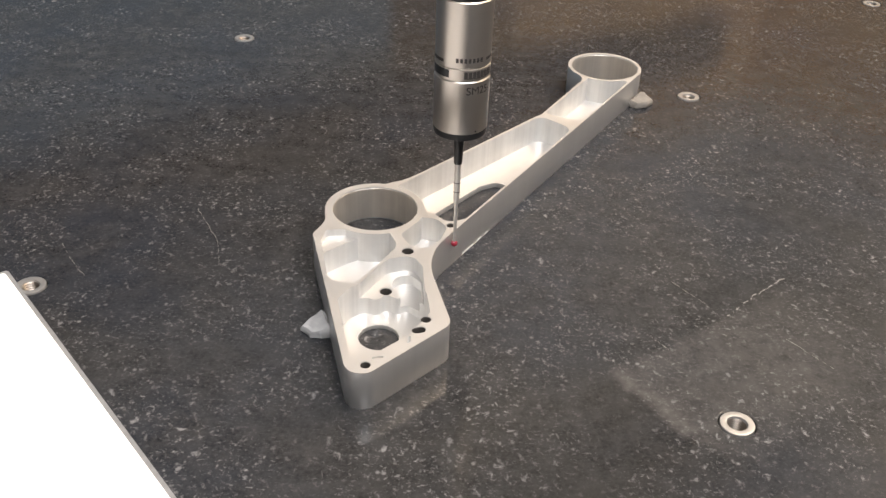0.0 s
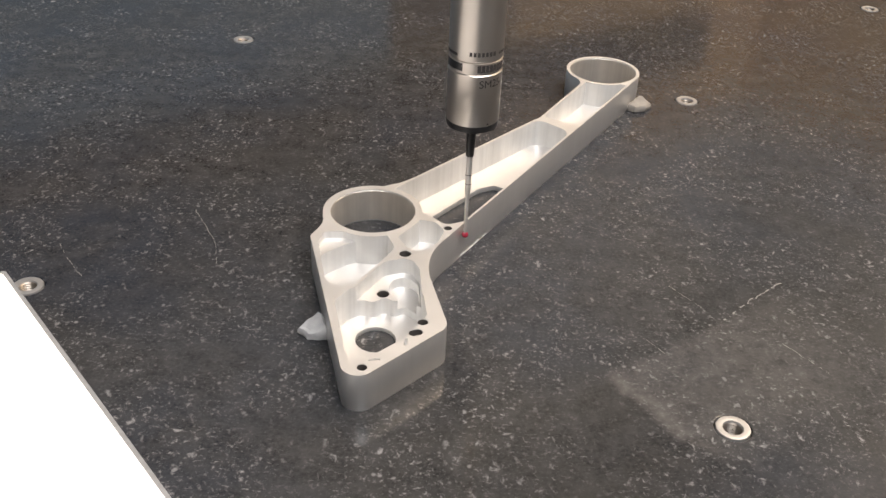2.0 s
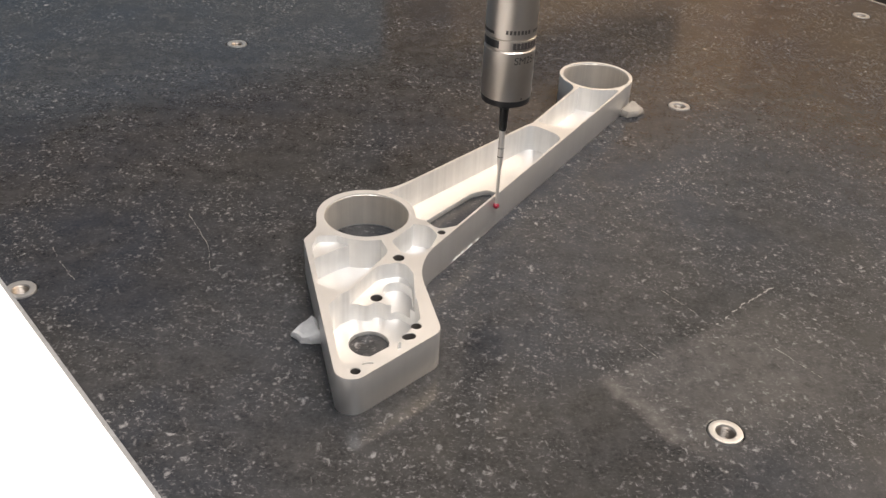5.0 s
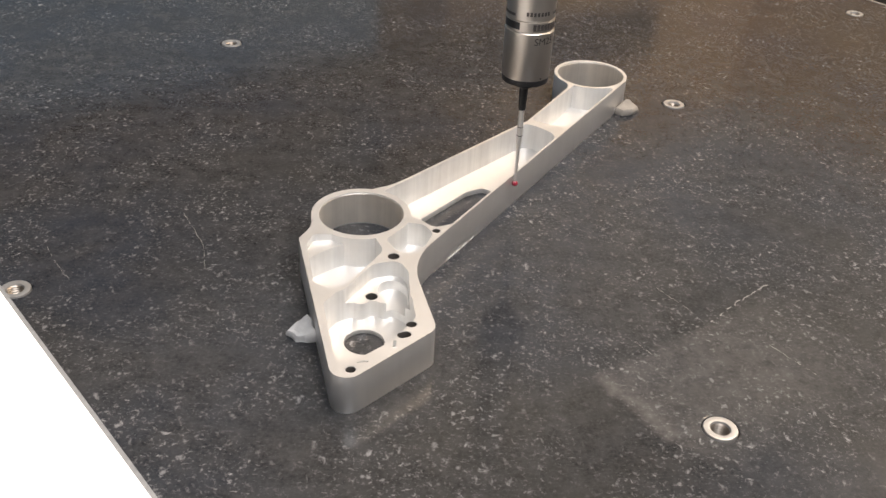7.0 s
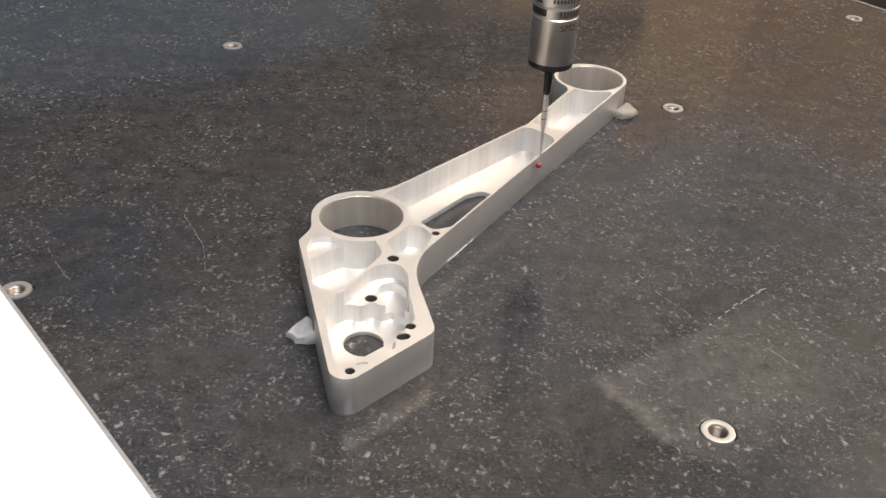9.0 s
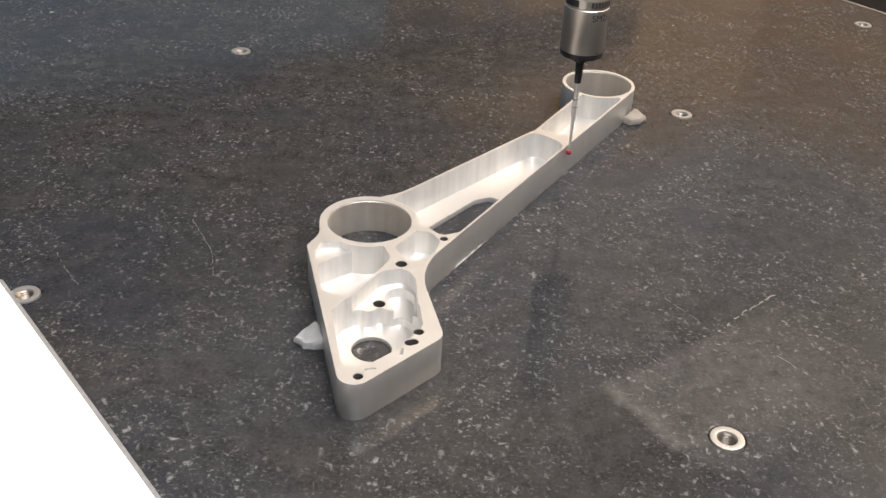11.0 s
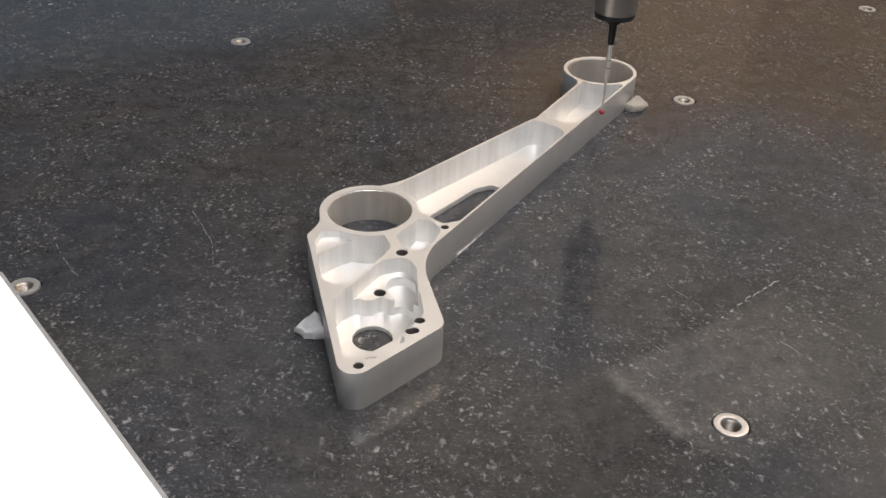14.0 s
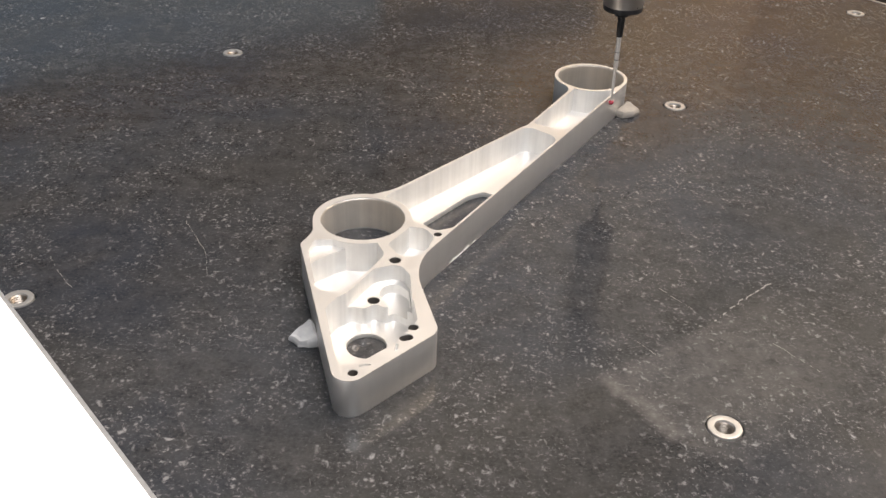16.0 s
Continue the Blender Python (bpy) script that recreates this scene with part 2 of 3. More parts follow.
def rounded(corners, n=8):
    """A polygon from corners (x, y, radius)."""
    out = []
    count = len(corners)
    for i, (x, y, r) in enumerate(corners):
        p = Vector((x, y))
        a = (Vector(corners[i - 1][:2]) - p)
        b = (Vector(corners[(i + 1) % count][:2]) - p)
        if r <= 0:
            out.append((x, y))
            continue
        half = a.angle(b) / 2
        reach = min(r / math.tan(half), 0.49 * a.length if corners[i - 1][2] > 0 else 0.98 * a.length, 0.49 * b.length if corners[(i + 1) % count][2] > 0 else 0.98 * b.length)
        r = reach * math.tan(half)
        mid = p + (a.normalized() + b.normalized()).normalized() * (r / math.sin(half))
        s, e = p + a.normalized() * reach - mid, p + b.normalized() * reach - mid
        turn = s.angle_signed(e)
        for k in range(n + 1):
            w = -turn * k / n
            out.append((mid.x + s.x * math.cos(w) - s.y * math.sin(w), mid.y + s.x * math.sin(w) + s.y * math.cos(w)))
    return out


def cut(solid, cutters, bevel=0.0, angle=40, edge_slot=-1, slots=()):
    """The mesh of a solid bmesh less all the cutters, its edges broken by a small bevel."""
    def temp(bm):
        bmesh.ops.recalc_face_normals(bm, faces=bm.faces[:])
        me = bpy.data.meshes.new("temp")
        bm.to_mesh(me)
        bm.free()
        return new("temp", me)
    body = temp(solid)
    for material in slots:
        body.data.materials.append(material)
    tools = [temp(b) for b in cutters]
    for tool in tools:
        mod = body.modifiers.new("cut", "BOOLEAN")
        mod.operation, mod.solver, mod.object = "DIFFERENCE", "EXACT", tool
    if bevel:
        mod = body.modifiers.new("edge", "BEVEL")
        mod.width, mod.segments, mod.limit_method, mod.angle_limit = bevel, 2, "ANGLE", radians(angle)
        mod.material = edge_slot
    mesh = bpy.data.meshes.new_from_object(body.evaluated_get(bpy.context.evaluated_depsgraph_get()))
    for ob in [body, *tools]:
        me = ob.data
        bpy.data.objects.remove(ob)
        bpy.data.meshes.remove(me)
    bm = bmesh.new()
    bm.from_mesh(mesh)
    for f in bm.faces:
        f.smooth = abs(f.normal.z) < 0.9
    for e in bm.edges:
        e.smooth = not (len(e.link_faces) == 2 and e.calc_face_angle(0) > radians(28))
    bm.to_mesh(mesh)
    bm.free()
    return mesh


# ---- the table and the room ----
TURN = -51.0      # the machine's long axis against the world's x
INSERTS = {"near": (0.1194, 0.3129), "left": (-0.2028, 0.3869), "far": (-0.1658, 0.7163), "right": (0.1574, 0.6441), "corner": (0.3555, 0.8616)}
E1 = Vector((math.cos(radians(TURN)), math.sin(radians(TURN))))
E2 = Vector((-E1.y, E1.x))
EDGE = 0.863      # the table's edge, measured along E2


def on_table(s, t):
    p = E1 * s + E2 * t
    return p.x, p.y


def slab(s0, s1, t0, t1, z0, z1):
    return prism([on_table(s0, t0), on_table(s1, t0), on_table(s1, t1), on_table(s0, t1)], z0, z1)


def build_table():
    holes = []
    for x, y in INSERTS.values():
        b = lathe([(0, -0.030), (0.0078, -0.030), (0.0078, 0.01), (0, 0.01)], 40)
        bmesh.ops.translate(b, verts=b.verts[:], vec=(x, y, 0))
        holes.append(b)
    mesh = cut(slab(-1.1, 1.3, -0.9, EDGE, -0.16, 0.0), holes, 0.0022, 60, slots=(GRANITE,))
    table = new("table_top", mesh)
    tagged(table, "dark speckled granite surface plate of the measuring machine", "table", kind="structure")


def build_room():
    r, hh, th = 2.6, 2.4, 0.1
    tagged(part("floor", slab(-r, r, -r, r, -0.95, -0.85), FLOOR), "dark workshop floor", "floor", kind="structure")
    tagged(part("ceiling", slab(-r, r, -r, r, hh, hh + th), CEILING), "white ceiling", "ceiling", kind="structure")
    left, bay = -1.75, 1.56      # the glowing strip's wall, and where its added warm panels begin
    # unseen walls toned for the granite's reflections; the coloured panels are added for them
    tagged(part("wall_left", slab(left - th, left, -r, r, -0.85, 1.05), WALL_PALE), "dark grey painted lower wall", "wall", kind="structure")
    tagged(part("wall_left_upper", slab(left - th, left, -r, r, 1.05, hh), WALL_COOL), "blue-grey painted wall", "wall", kind="structure")
    tagged(part("reflection_panel", slab(left, left + 0.03, bay, r - 0.03, 0.28, 1.0), PANEL_WARM), "unseen ochre panel, added for the warm reflection in the granite", "wall panel", kind="structure")
    tagged(part("reflection_panel", slab(left, -0.85, r - 0.03, r, 0.28, 1.0), PANEL_WARM), "unseen ochre panel, added for the warm reflection in the granite", "wall panel", kind="structure")
    for n, tone in enumerate((BROWN, OCHRE)):
        tagged(part("reflection_panel", slab(left, left + 0.03, bay - 0.36 + 0.18 * n, bay - 0.18 + 0.18 * n, 0.10, 1.0), tone), "unseen brown panel, added to grade the reflection in the granite", "wall panel", kind="structure")
    # dark lower panels, here and at the far wall, added to darken that view
    tagged(part("wall_left_lower", slab(left, left + 0.02, bay, r, -0.85, 0.28), FLOOR), "dark panel added to darken the view past the table", "wall", kind="structure")
    tagged(part("wall_right", slab(r, r + th, -r, r, -0.85, hh), WALL_COOL), "blue-grey painted wall", "wall", kind="structure")
    tagged(part("wall_far", slab(left, r, r, r + th, 0.1, hh), WALL_COOL), "blue-grey painted wall", "wall", kind="structure")
    tagged(part("wall_far_lower", slab(left, r, r - 0.02, r + th, -0.85, 0.1), FLOOR), "dark panel added to darken the view past the table", "wall", kind="structure")
    tagged(part("wall_back", slab(-r, r, -r - th, -r, -0.85, hh), WALL_COOL), "blue-grey painted wall", "wall", kind="structure")
    tagged(part("glow_strip", slab(left, left + 0.015, -r, bay - 0.36, -0.30, 0.58), BLUE_GLOW), "unseen low glowing strip, added for the blue reflection in the granite", "window", kind="structure")
    # base block under the granite
    tagged(part("table_base", slab(-0.9, 1.1, -0.7, 0.66, -0.85, -0.16), FLOOR), "dark steel base under the granite plate", "table base", kind="structure")


def build_edge_rail():
    ob = part("edge_rail", slab(-1.1, 1.3, EDGE + 0.0004, EDGE + 0.0028, -0.03, 0.0003), INSERT)
    tagged(ob, "thin bright metal strip along the granite's edge", "edge strip", kind="structure")


def build_reflected_beam():
    """An added unseen beam, reflected as the granite's brown band; it travels away as the probe does; its length is the
    local x.
    """
    ob = part("reflected_beam", box(0, 0, 0, 2.6, 0.05, 0.085, 0.004), BEAM)
    return tagged(ob, "unseen brown beam, added for the dark band reflected in the granite", "machine beam", kind="structure")


def build_inserts():
    thing = empty("threaded_insert")
    tagged(thing, "round steel threaded insert set into the granite", "threaded insert", "inserts in the table")
    part("flange", lathe([(0.0040, -0.0007), (0.0044, 0.0001), (0.0066, 0.0003), (0.0071, 0.0002), (0.0074, -0.0004), (0.0074, -0.006), (0.0040, -0.006)], 56, True), INSERT, thing, smooth=40)
    prof = []
    for i in range(14):
        z = -0.0010 - i * 0.00125
        prof += [(0.0040, z), (0.0034, z - 0.0006)]
    prof += [(0.0040, -0.0186), (0, -0.0186)]
    bm = lathe(prof, 40)
    # the thread climbs by one pitch in a turn
    for v in bm.verts:
        v.co.z += 0.00125 * math.atan2(v.co.y, v.co.x) / (2 * math.pi) * (1 if v.co.z > -0.018 else 0)
    part("thread", bm, THREADED, thing, "bright internal screw thread", smooth=60)
    spots = list(INSERTS.values())
    thing.matrix_basis = pose(*spots[0], 0, 0, 0, 20)
    for n, (x, y) in enumerate(spots[1:]):
        copy_thing(thing, pose(x, y, 0, 0, 0, 70 * n))


def build_white_plate():
    thing = empty("white_plate")
    tagged(thing, "flat white plastic plate lying on the granite", "plate")
    x0, y0 = -0.2165, 0.3950
    d = Vector((0.1179, -0.1392)).normalized()       # along its long edge
    n = Vector((d.y, -d.x))                          # into the plate
    at = lambda s, t: (x0 + d.x * s + n.x * t, y0 + d.y * s + n.y * t)
    part("sheet", prism(rounded([(*at(0.0020, 0.0020), 0.002), (*at(0.40, 0.0020), 0.002), (*at(0.40, 0.30), 0.002), (*at(0.0020, 0.30), 0.002)], 4), 0.0004, 0.0031), PAPER, thing)
    part("rim", prism(rounded([(*at(0, 0), 0.002), (*at(0.402, 0), 0.002), (*at(0.402, 0.302), 0.002), (*at(0, 0.302), 0.002)], 4), 0.0, 0.0027), PLATE_EDGE, thing, "grey cut edge")


# ---- the bracket ----
BRACKET = pose(-0.04215, 0.44164, 0, 0, 0, 55.52)
H = 0.0193


def mm(points):
    return [(x / 1000, y / 1000, *(r / 1000 for r in rest)) for x, y, *rest in points]


def bracket_outline():
    """Outer contour of the bracket in millimetres: plate, two ring bosses and the arm between them."""
    right = lambda x: -45 + 0.0825 * x
    left_near = lambda x: 9.5 - 0.104 * x
    pts = []
    pts += arc(245.4, 0, 24.7, -86, 152, 60)                                    # far ring boss
    pts += [(221.6, 7.0), (219.6, 3.6), (216.8, 1.4), (213, 0.0)]                # fillet into the arm
    pts += [(155.5, -6.4), (153.5, -6.7), (151.5, -6.75), (149.5, -6.6), (147, -5.8)]
    pts += [(44, left_near(44)), (36, 6.2), (31, 7.6), (27.5, 9.6)]
    pts += arc(0, 0, 25.6, 27, 133, 36)                                         # near ring boss
    pts += [(-20.3, 16.2), (-23.2, 13.2), (-26.4, 11.2), (-30, 9.9)]
    corner = rounded([(-25, 11.0, 0), (-38.5, 8.0, 4.0), (-113.1, -79.7, 7.5), (-54.9, -88.2, 8.0), (-19.0, -46.6, 45.0), (60, right(60), 0)], 14)
    pts += corner[1:]
    return mm(pts)


def build_bracket():
    thing = empty("aluminium_bracket", BRACKET)
    tagged(thing, "bright milled aluminium bracket with two ring bosses, on the granite", "machined bracket")
    right = lambda x: -45 + 0.0825 * x
    cuts = []

    def widen(b, wide):
        """Draws a round hole out into a slot across the plate's corner."""
        for v in b.verts:
            side = 0.826 * v.co.x - 0.563 * v.co.y
            if wide and abs(side) > 1e-6:
                v.co += Vector((0.826, -0.563, 0)) * math.copysign(wide / 1000, side)

    def pocket(corners, floor):
        cuts.append(prism(rounded(mm(corners), 8), floor / 1000, 0.03))

    def hole(x, y, r, z0=-5.0, z1=30.0, n=28, wide=0.0):
        b = lathe([(0, z0 / 1000), (r / 1000, z0 / 1000), (r / 1000, z1 / 1000), (0, z1 / 1000)], n)
        widen(b, wide)
        bmesh.ops.translate(b, verts=b.verts[:], vec=(x / 1000, y / 1000, 0))
        cuts.append(b)

    hole(0, 0, 21.8, n=96)
    hole(245.4, 0, 22.5, n=96)
    # arm pockets
    ang = [(25.3 * math.cos(radians(a)), 25.3 * math.sin(radians(a)), 0) for a in range(-56, 13, 4)]
    pocket([(29, 5.2, 3), (149.5, -7.6, 6), (147, right(147) + 1.1, 9), (21, right(21) + 1.1, 4), (12.2, -37.0, 5), (14.5, -27, 3), *ang], 3.0)
    ang2 = [(245.4 + 24.8 * math.cos(radians(a)), 24.8 * math.sin(radians(a)), 0) for a in range(238, 181, -4)]
    pocket([(154.5, -7.6, 4), (158.5, right(158.5) + 1.1, 8), (233, right(233) + 1.2, 2), *ang2, (214, -1.6, 2)], 3.0)
    # slot through the floor of the long pocket
    pocket([(32, -11.2, 6), (33, -34, 8), (88.5, -30, 2.5), (87.5, -17.5, 4), (78, -13.0, 9)], -5)
    # plate pockets
    ringa = [(25.4 * math.cos(radians(a)), 25.4 * math.sin(radians(a)), 0) for a in range(236, 182, -4)]
    pocket([(-44.8, -3.6, 6), (-62.8, -23.9, 5), (-60.5, -36, 6), (-38, -33.8, 3), (-20.5, -31.2, 9), *ringa[:10], (-29.5, -6.5, 5)], 2.8)
    pocket([(-40.6, 0.8, 6), (-47.5, -7.0, 3), (-30, -12, 3), *ringa[8:], (-31.5, 5.2, 3)], 15.5)
    ringb = [(25.4 * math.cos(radians(a)), 25.4 * math.sin(radians(a)), 0) for a in range(300, 271, -4)]
    pocket([(11.5, -31.0, 6), (8.0, -40.0, 7), (-3, -44.0, 7), (-13, -44.4, 7), (-17.4, -37, 7), (-12.0, -25.8, 4), *ringb[::-1][2:-3]], 6)
    pocket([(-63.5, -38.4, 3), (-33, -34.6, 7), (-22.5, -42, 7), (-27.5, -51.5, 6), (-50, -70.5, 5), (-62, -66, 3)], 11)
    pocket([(-72, -37.6, 5), (-62, -36.4, 6), (-54.5, -38.2, 5), (-53.4, -45.0, 5), (-46.5, -44.8, 5), (-46.4, -52.0, 5), (-41.5, -53.0, 5), (-42.5, -65, 5), (-54, -76, 6), (-73, -78.4, 6), (-93.4, -74.6, 5), (-100, -69, 5)], 2.0)
    pocket([(-43.5, -50.0, 4), (-39.8, -42.6, 5), (-33.0, -39.4, 6), (-27.0, -44.0, 6), (-29.0, -52, 6), (-40, -61.5, 4), (-50, -60, 3)], 6.0)
    hole(-64.9, -55.5, 9.2, n=64)
    # relief slits beside the bore
    pocket([(-94.2, -75.6, 0.4), (-91.8, -77.0, 0.4), (-90.4, -79.2, 0.4), (-91.3, -79.7, 0.4), (-92.7, -77.8, 0.4), (-94.9, -76.5, 0.4)], 16)
    pocket([(-72.4, -79.6, 0.4), (-76.6, -82.4, 0.4), (-77.6, -81.2, 0.4), (-73.4, -78.6, 0.4)], 16)
    tapped = ((-99.4, -76.8, 2.15, H, 0), (-45.0, -43.5, 2.9, 0.011, 0), (-21.5, -37.9, 2.85, H, 0), (-59.3, -77.5, 2.3, H, 0), (-67.2, -79.6, 2.2, H, 0.9), (10.7, -39.9, 2.1, H, 0))
    for x, y, r, top, wide in tapped:
        hole(x, y, r + 0.06, wide=wide)
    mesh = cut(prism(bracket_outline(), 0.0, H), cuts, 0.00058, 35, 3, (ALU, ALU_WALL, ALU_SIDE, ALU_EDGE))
    body = new("body", mesh)
    body.parent = thing
    tagged(body)
    rim = bracket_outline()

    def inside(x, y):
        odd = False
        for (x0, y0), (x1, y1) in zip(rim, rim[1:] + rim[:1]):
            if (y0 > y) != (y1 > y) and x < x0 + (y - y0) / (y1 - y0) * (x1 - x0):
                odd = not odd
        return odd
    # pocket walls carry cutter chatter; walls and outer sides get tones matched to their lighting
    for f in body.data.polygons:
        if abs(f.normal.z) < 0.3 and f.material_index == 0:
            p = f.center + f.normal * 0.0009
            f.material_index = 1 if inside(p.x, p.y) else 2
    # thread linings in near black, painting in the shade down each hole
    for x, y, r, top, wide in tapped:
        prof = [(r / 1000, top - 0.0004)]
        for i in range(6):
            prof += [(r / 1000, top - 0.0008 - 0.0012 * i), (r / 1000 - 0.0002, top - 0.0014 - 0.0012 * i)]
        prof += [(r / 1000, 0.0006), (0, 0.0006)]
        bm = lathe(prof, 28)
        widen(bm, wide)
        bmesh.ops.translate(bm, verts=bm.verts[:], vec=(x / 1000, y / 1000, 0))
        part("tapped_hole", bm, HOLE_SHADE, thing, "tapped hole with shade painted on its thread", smooth=50)
    # lining added to each bore; its tone and streaks imitate the light inside
    for x, r in ((0, 21.78), (245.4, 22.48)):
        bm = lathe([(r / 1000, 0.0008), (r / 1000, H - 0.0009), (r / 1000 - 0.0001, H - 0.0010), (r / 1000 - 0.0001, 0.0007)], 96, True)
        bmesh.ops.translate(bm, verts=bm.verts[:], vec=(x / 1000, 0, 0))
        part("bore_lining", bm, BORE, thing, "thin lining added to tone the bore's inner wall", smooth=40)
    # dried residue along the foot of the arm's side
    rng = random.Random(5)
    for u0, n in ((18, 7), (29, 6), (41, 3)):
        for i in range(n):
            u1 = u0 + i * 1.5 + rng.uniform(-0.4, 0.4)
            w, hh = rng.uniform(0.5, 1.0), rng.uniform(0.5, 1.9) * (1.4 if i == n // 2 else 0.7)
            pts = [(u1 - w, 0.0), (u1 + w, 0.0), (u1 + w * 0.6, hh * 0.7), (u1, hh), (u1 - w * 0.7, hh * 0.5)]
            bm = bmesh.new()
            front = [bm.verts.new((p / 1000, (right(p) - 0.12) / 1000, q / 1000 + 0.0001)) for p, q in pts]
            back = [bm.verts.new((p / 1000, (right(p) - 0.01) / 1000, q / 1000 + 0.0001)) for p, q in pts]
            bm.faces.new(front)
            for a in range(5):
                bm.faces.new((front[a], front[(a + 1) % 5], back[(a + 1) % 5], back[a]))
            part("residue", bm, SCUFF, thing, "white dried residue")


# ---- the probe ----
def build_probe():
    """The probe; its origin is the centre of the ruby ball."""
    thing = empty("touch_probe")
    tagged(thing, "cylindrical steel scanning probe with a thin stylus and ruby tip", "measuring probe")
    part("ball", lathe([(0.0017 * math.sin(math.pi * i / 16), -0.0017 * math.cos(math.pi * i / 16)) for i in range(17)], 28), RUBY, thing, "red ruby ball", smooth=60)
    part("shaft", lathe([(0, 0.0012), (0.0008, 0.0013), (0.0010, 0.0221), (0.0015, 0.0258), (0.0015, 0.0458), (0, 0.0458)], 28), SHAFT, thing, "slender grey stylus shaft", smooth=40)
    for z in (0.0295, 0.0345):
        part("groove", lathe([(0.00152, z), (0.00156, z), (0.00156, z + 0.0004), (0.00152, z + 0.0004)], 28, True), DARK, thing)
    part("holder", lathe([(0, 0.0448), (0.0017, 0.0448), (0.0020, 0.0452), (0.0024, 0.0576), (0.0044, 0.0587), (0.0046, 0.0620), (0, 0.0620)], 32), BLACK, thing, "black stylus holder", smooth=40)
    part("base_ring", lathe([(0, 0.0618), (0.0095, 0.0618), (0.0120, 0.0626), (0.0123, 0.0639), (0.0123, 0.0657), (0, 0.0657)], 72), BLACK, thing, "black rubber base ring", smooth=40)
    low = part("lower_body", lathe([(0, 0.0656), (0.0122, 0.0656), (0.0125, 0.0661), (0.0125, 0.0908), (0.0121, 0.0912), (0, 0.0912)], 128), STEEL, thing, smooth=40)
    band = part("band", lathe([(0, 0.0912), (0.0119, 0.0912), (0.0119, 0.0918), (0.0124, 0.0921), (0.0124, 0.0968), (0.0119, 0.0971), (0.0119, 0.0975), (0, 0.0975)], 128), STEEL, thing, smooth=40)
    up = part("upper_body", lathe([(0, 0.0975), (0.0122, 0.0975), (0.0125, 0.0978), (0.0125, 0.1266), (0.0121, 0.1270), (0, 0.1270)], 128), STEEL, thing, smooth=40)
    part("joint_ring", lathe([(0, 0.1270), (0.0118, 0.1270), (0.0118, 0.1293), (0, 0.1293)], 72), BLACK, thing, "black joint ring", smooth=40)
    part("head", lathe([(0, 0.1293), (0.0123, 0.1293), (0.0125, 0.1297), (0.0125, 0.1709), (0, 0.1709)], 128), STEEL, thing, smooth=40)

    def patch(name, a0, a1, z0, z1, material, parent, r=0.01252, label="", deep=0.0001):
        """A thin curved plate on the body; angles run from the side that faces -y towards +x."""
        bm = bmesh.new()
        n = max(1, round(abs(a1 - a0) / 4))
        cols = []
        for i in range(n + 1):
            a = radians(a0 + (a1 - a0) * i / n)
            cols.append([bm.verts.new((rr * math.sin(a), -rr * math.cos(a), zz)) for rr, zz in ((r, z0), (r + deep, z0), (r + deep, z1), (r, z1))])
        for p, q in zip(cols, cols[1:]):
            for i in range(4):
                bm.faces.new((p[i], q[i], q[(i + 1) % 4], p[(i + 1) % 4]))
        bm.faces.new(cols[0])
        bm.faces.new(cols[-1][::-1])
        return part(name, bm, material, parent, label)

    # maker's mark as plain bars, model mark, label window, port
    for i in range(7):
        patch("marking", -14 + i * 8.5, -8.5 + i * 8.5, 0.1002, 0.1022, DARK, up)
    for a0, a1 in ((54, 58), (60, 65), (67, 72), (74, 82)):
        patch("marking", a0, a1, 0.1004, 0.1017, DARK, up)
    for i in range(8):
        patch("marking", 4 + i * 9, 11.5 + i * 9, 0.0926, 0.0960, DARK, band, 0.01242)
    patch("marking", 4, 82, 0.0926, 0.0932, DARK, band, 0.01243)
    patch("port", -95, -28, 0.0927, 0.0964, BLACK, band, 0.01242, "black recessed port")
    patch("marking", -90, -42, 0.0993, 0.1007, DARK, up)
    # narrow strip standing in for the highlight along the seam's edge
    patch("seam_highlight", 71, 72.5, 0.0667, 0.0905, INSERT, low)
    patch("screw", 33, 36.5, 0.0666, 0.0673, BLACK, low)
    text = bpy.data.curves.new("text", "FONT")
    text.body, text.size = "SM25-", 0.0052
    ob = new("text", text)
    mesh = bpy.data.meshes.new_from_object(ob.evaluated_get(bpy.context.evaluated_depsgraph_get()))
    bpy.data.objects.remove(ob)
    for v in mesh.vertices:
        a = radians(9) + v.co.x / 0.0126
        v.co = (0.01262 * math.sin(a), -0.01262 * math.cos(a), 0.0853 + v.co.y)
    link_mesh("lettering", mesh, DARK, low)
    return thing


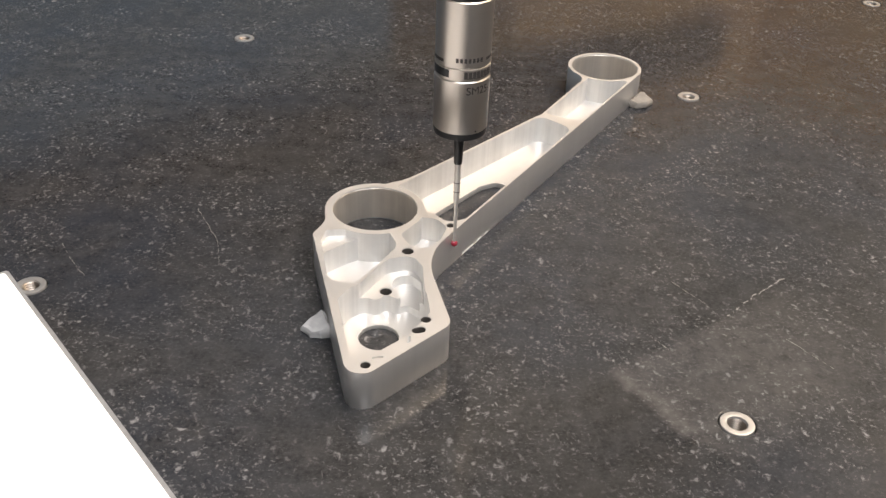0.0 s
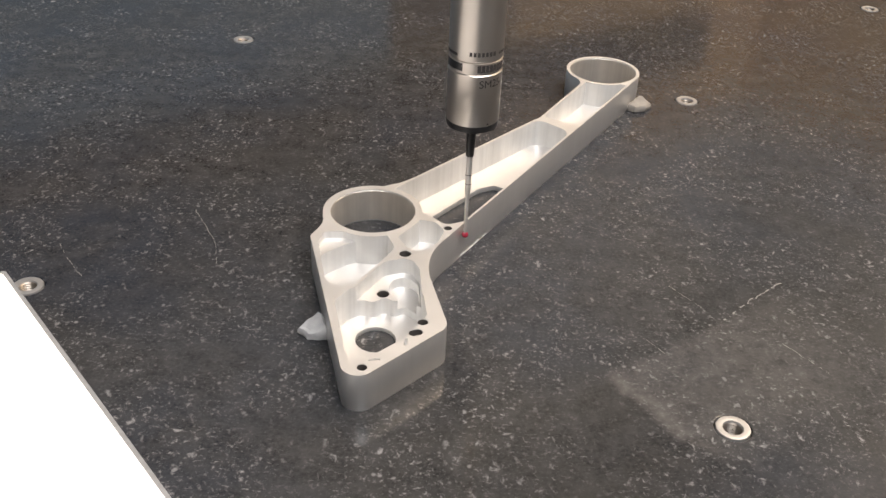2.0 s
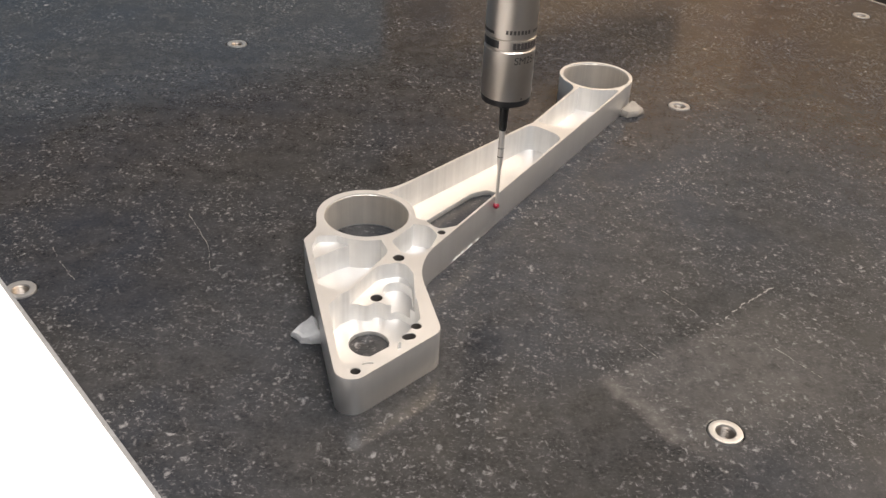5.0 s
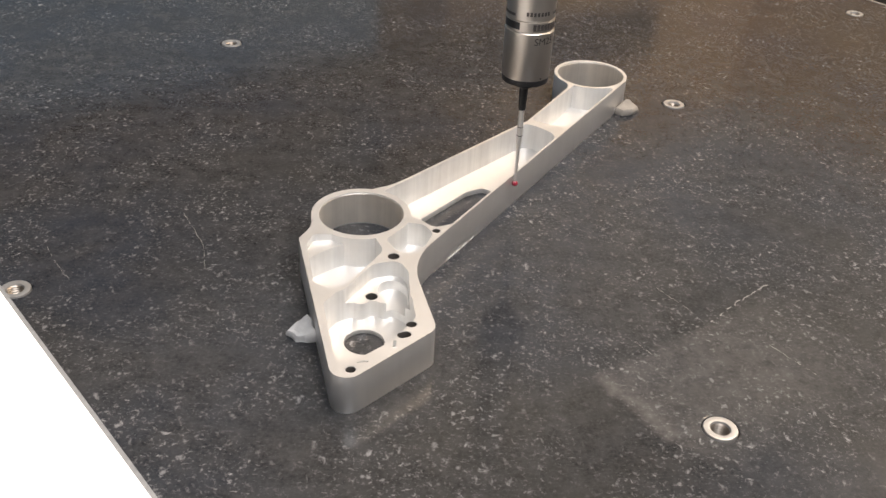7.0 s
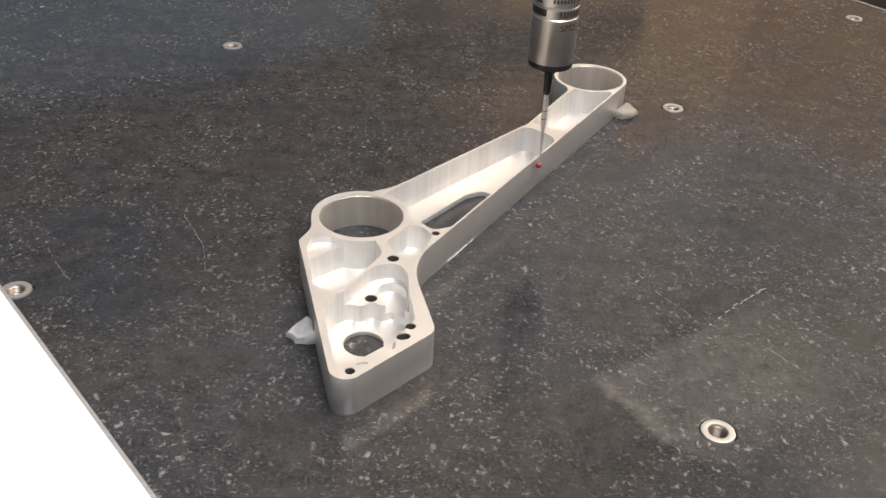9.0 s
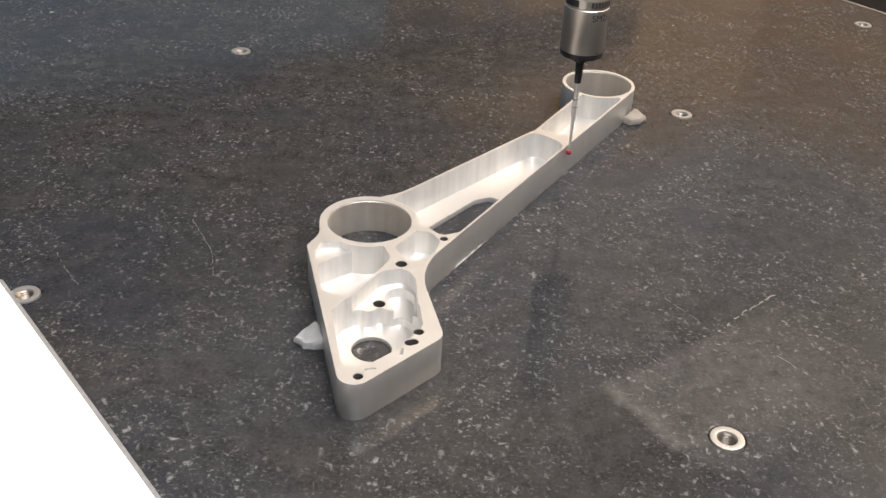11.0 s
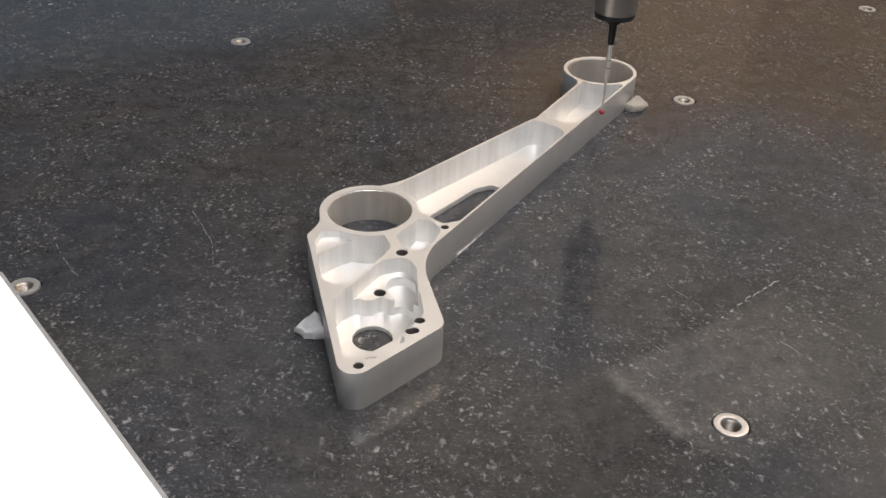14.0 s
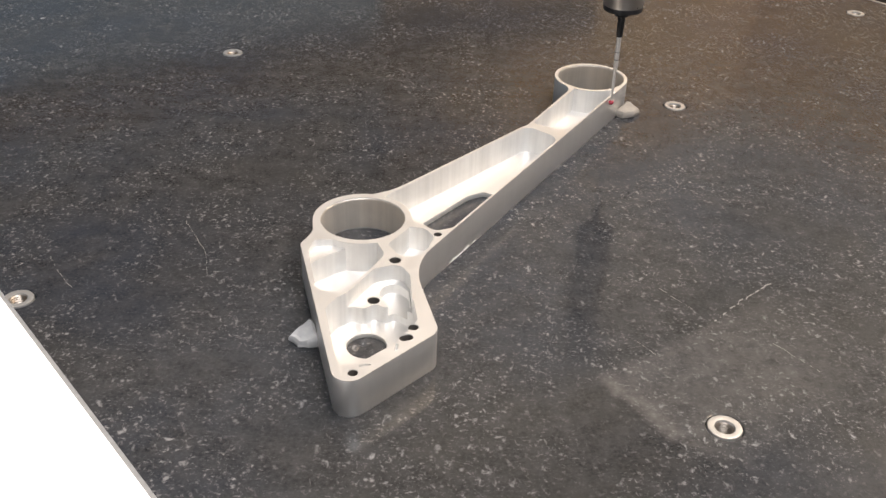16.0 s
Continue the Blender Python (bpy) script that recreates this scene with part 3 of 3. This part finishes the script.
def lump(name, outline, height, seed, label, material):
    """A pressed piece of putty on the table."""
    rng = random.Random(seed)
    n = len(outline)
    cx, cy = sum(p[0] for p in outline) / n, sum(p[1] for p in outline) / n
    bm = bmesh.new()
    rings = []
    for f, hz in ((0.90, 0.0001), (1.0, 0.12), (0.98, 0.5), (0.86, 0.82), (0.55, 1.0)):
        rings.append([bm.verts.new((cx + (x - cx) * f + rng.uniform(-2, 2) * 1e-4, cy + (y - cy) * f + rng.uniform(-2, 2) * 1e-4, height * hz * (rng.uniform(0.9, 1.06) if hz > 0.3 else 1) * k)) for x, y, k in outline])
    for a, b in zip(rings, rings[1:]):
        for i in range(n):
            bm.faces.new((a[i], a[(i + 1) % n], b[(i + 1) % n], b[i]))
    bm.faces.new(rings[0][::-1])
    bm.faces.new(rings[-1])
    bmesh.ops.subdivide_edges(bm, edges=bm.edges[:], cuts=1, use_grid_fill=True, smooth=0.6)
    for v in bm.verts:
        if v.co.z > height * 0.05:
            v.co += noise.noise_vector(v.co * 260) * 0.0009
    ob = part(name, bm, material, None, label, smooth=22)
    return tagged(ob, label, "putty", "putty holding the bracket")


def build_putty():
    lump("putty", [(-0.0692, 0.3612, 0.45), (-0.0660, 0.3650, 0.75), (-0.0600, 0.3690, 1.0), (-0.0570, 0.3650, 1.1), (-0.0535, 0.3570, 0.9), (-0.0590, 0.3558, 0.65), (-0.0640, 0.3566, 0.5)], 0.0085, 3, "grey putty lump pressed against the bracket's plate", PUTTY)
    lump("putty", [(0.1120, 0.6235, 0.8), (0.1175, 0.6190, 0.7), (0.1255, 0.6215, 0.7), (0.1305, 0.6285, 0.7), (0.1255, 0.6330, 1.1), (0.1200, 0.6320, 1.15)], 0.0068, 8, "putty lump pressed against the bracket's far ring, darkened to offset the lamps", PUTTY_TONED)


def build_scratches():
    """Fine pale scratches in the granite."""
    table = bpy.data.objects["table_top"]
    lines = [((-0.141, 0.4645), (-0.1235, 0.4344), (-0.1175, 0.4112)), ((-0.2011, 0.4251), (-0.1925, 0.4120), (-0.1798, 0.3962)),
             ((0.1316, 0.388), (0.149, 0.4070), (0.1679, 0.4243)), ((0.0913, 0.3697), (0.0998, 0.3579)), ((0.1085, 0.4150), (0.1235, 0.3955)),
             ((0.155, 0.372), (0.172, 0.350))]
    rng = random.Random(2)
    for n, line in enumerate(lines):
        bm = bmesh.new()
        wide, stray = (0.00045, 8e-4) if n == 2 else (0.0002, 3e-4)
        pts = []
        for (x0, y0), (x1, y1) in zip(line, line[1:]):
            pts += [(x0 + (x1 - x0) * i / 14 + rng.uniform(-stray, stray), y0 + (y1 - y0) * i / 14 + rng.uniform(-stray, stray)) for i in range(14)]
        for i, ((xa, ya), (xb, yb)) in enumerate(zip(pts, pts[1:])):
            if rng.random() < 0.3:
                continue
            d = Vector((xb - xa, yb - ya)).normalized() * rng.uniform(0.3, 1.0) * wide
            bm.faces.new([bm.verts.new((px, py, 0.00006)) for px, py in ((xa - d.y, ya + d.x), (xa + d.y, ya - d.x), (xb + d.y, yb - d.x), (xb - d.y, yb + d.x))])
        part("scratch", bm, SCRATCH, table)


def motions():
    walk(probe, [(t, pose(x, y, z)) for t, x, y, z in PROBE])
    # the added beam draws back evenly over the far end of the table
    rows = []
    for t in (0, 4, 8, 12, 16):
        x, y = on_table(-1.158 - 0.0175 * t, 0.1)
        rows.append((t, pose(x, y, 0.342, 0, 0, 32.9)))
    walk(band_beam, rows)


build_table()
build_room()
build_edge_rail()
build_inserts()
build_white_plate()
build_bracket()
build_putty()
build_scratches()
probe = build_probe()
band_beam = build_reflected_beam()
motions()
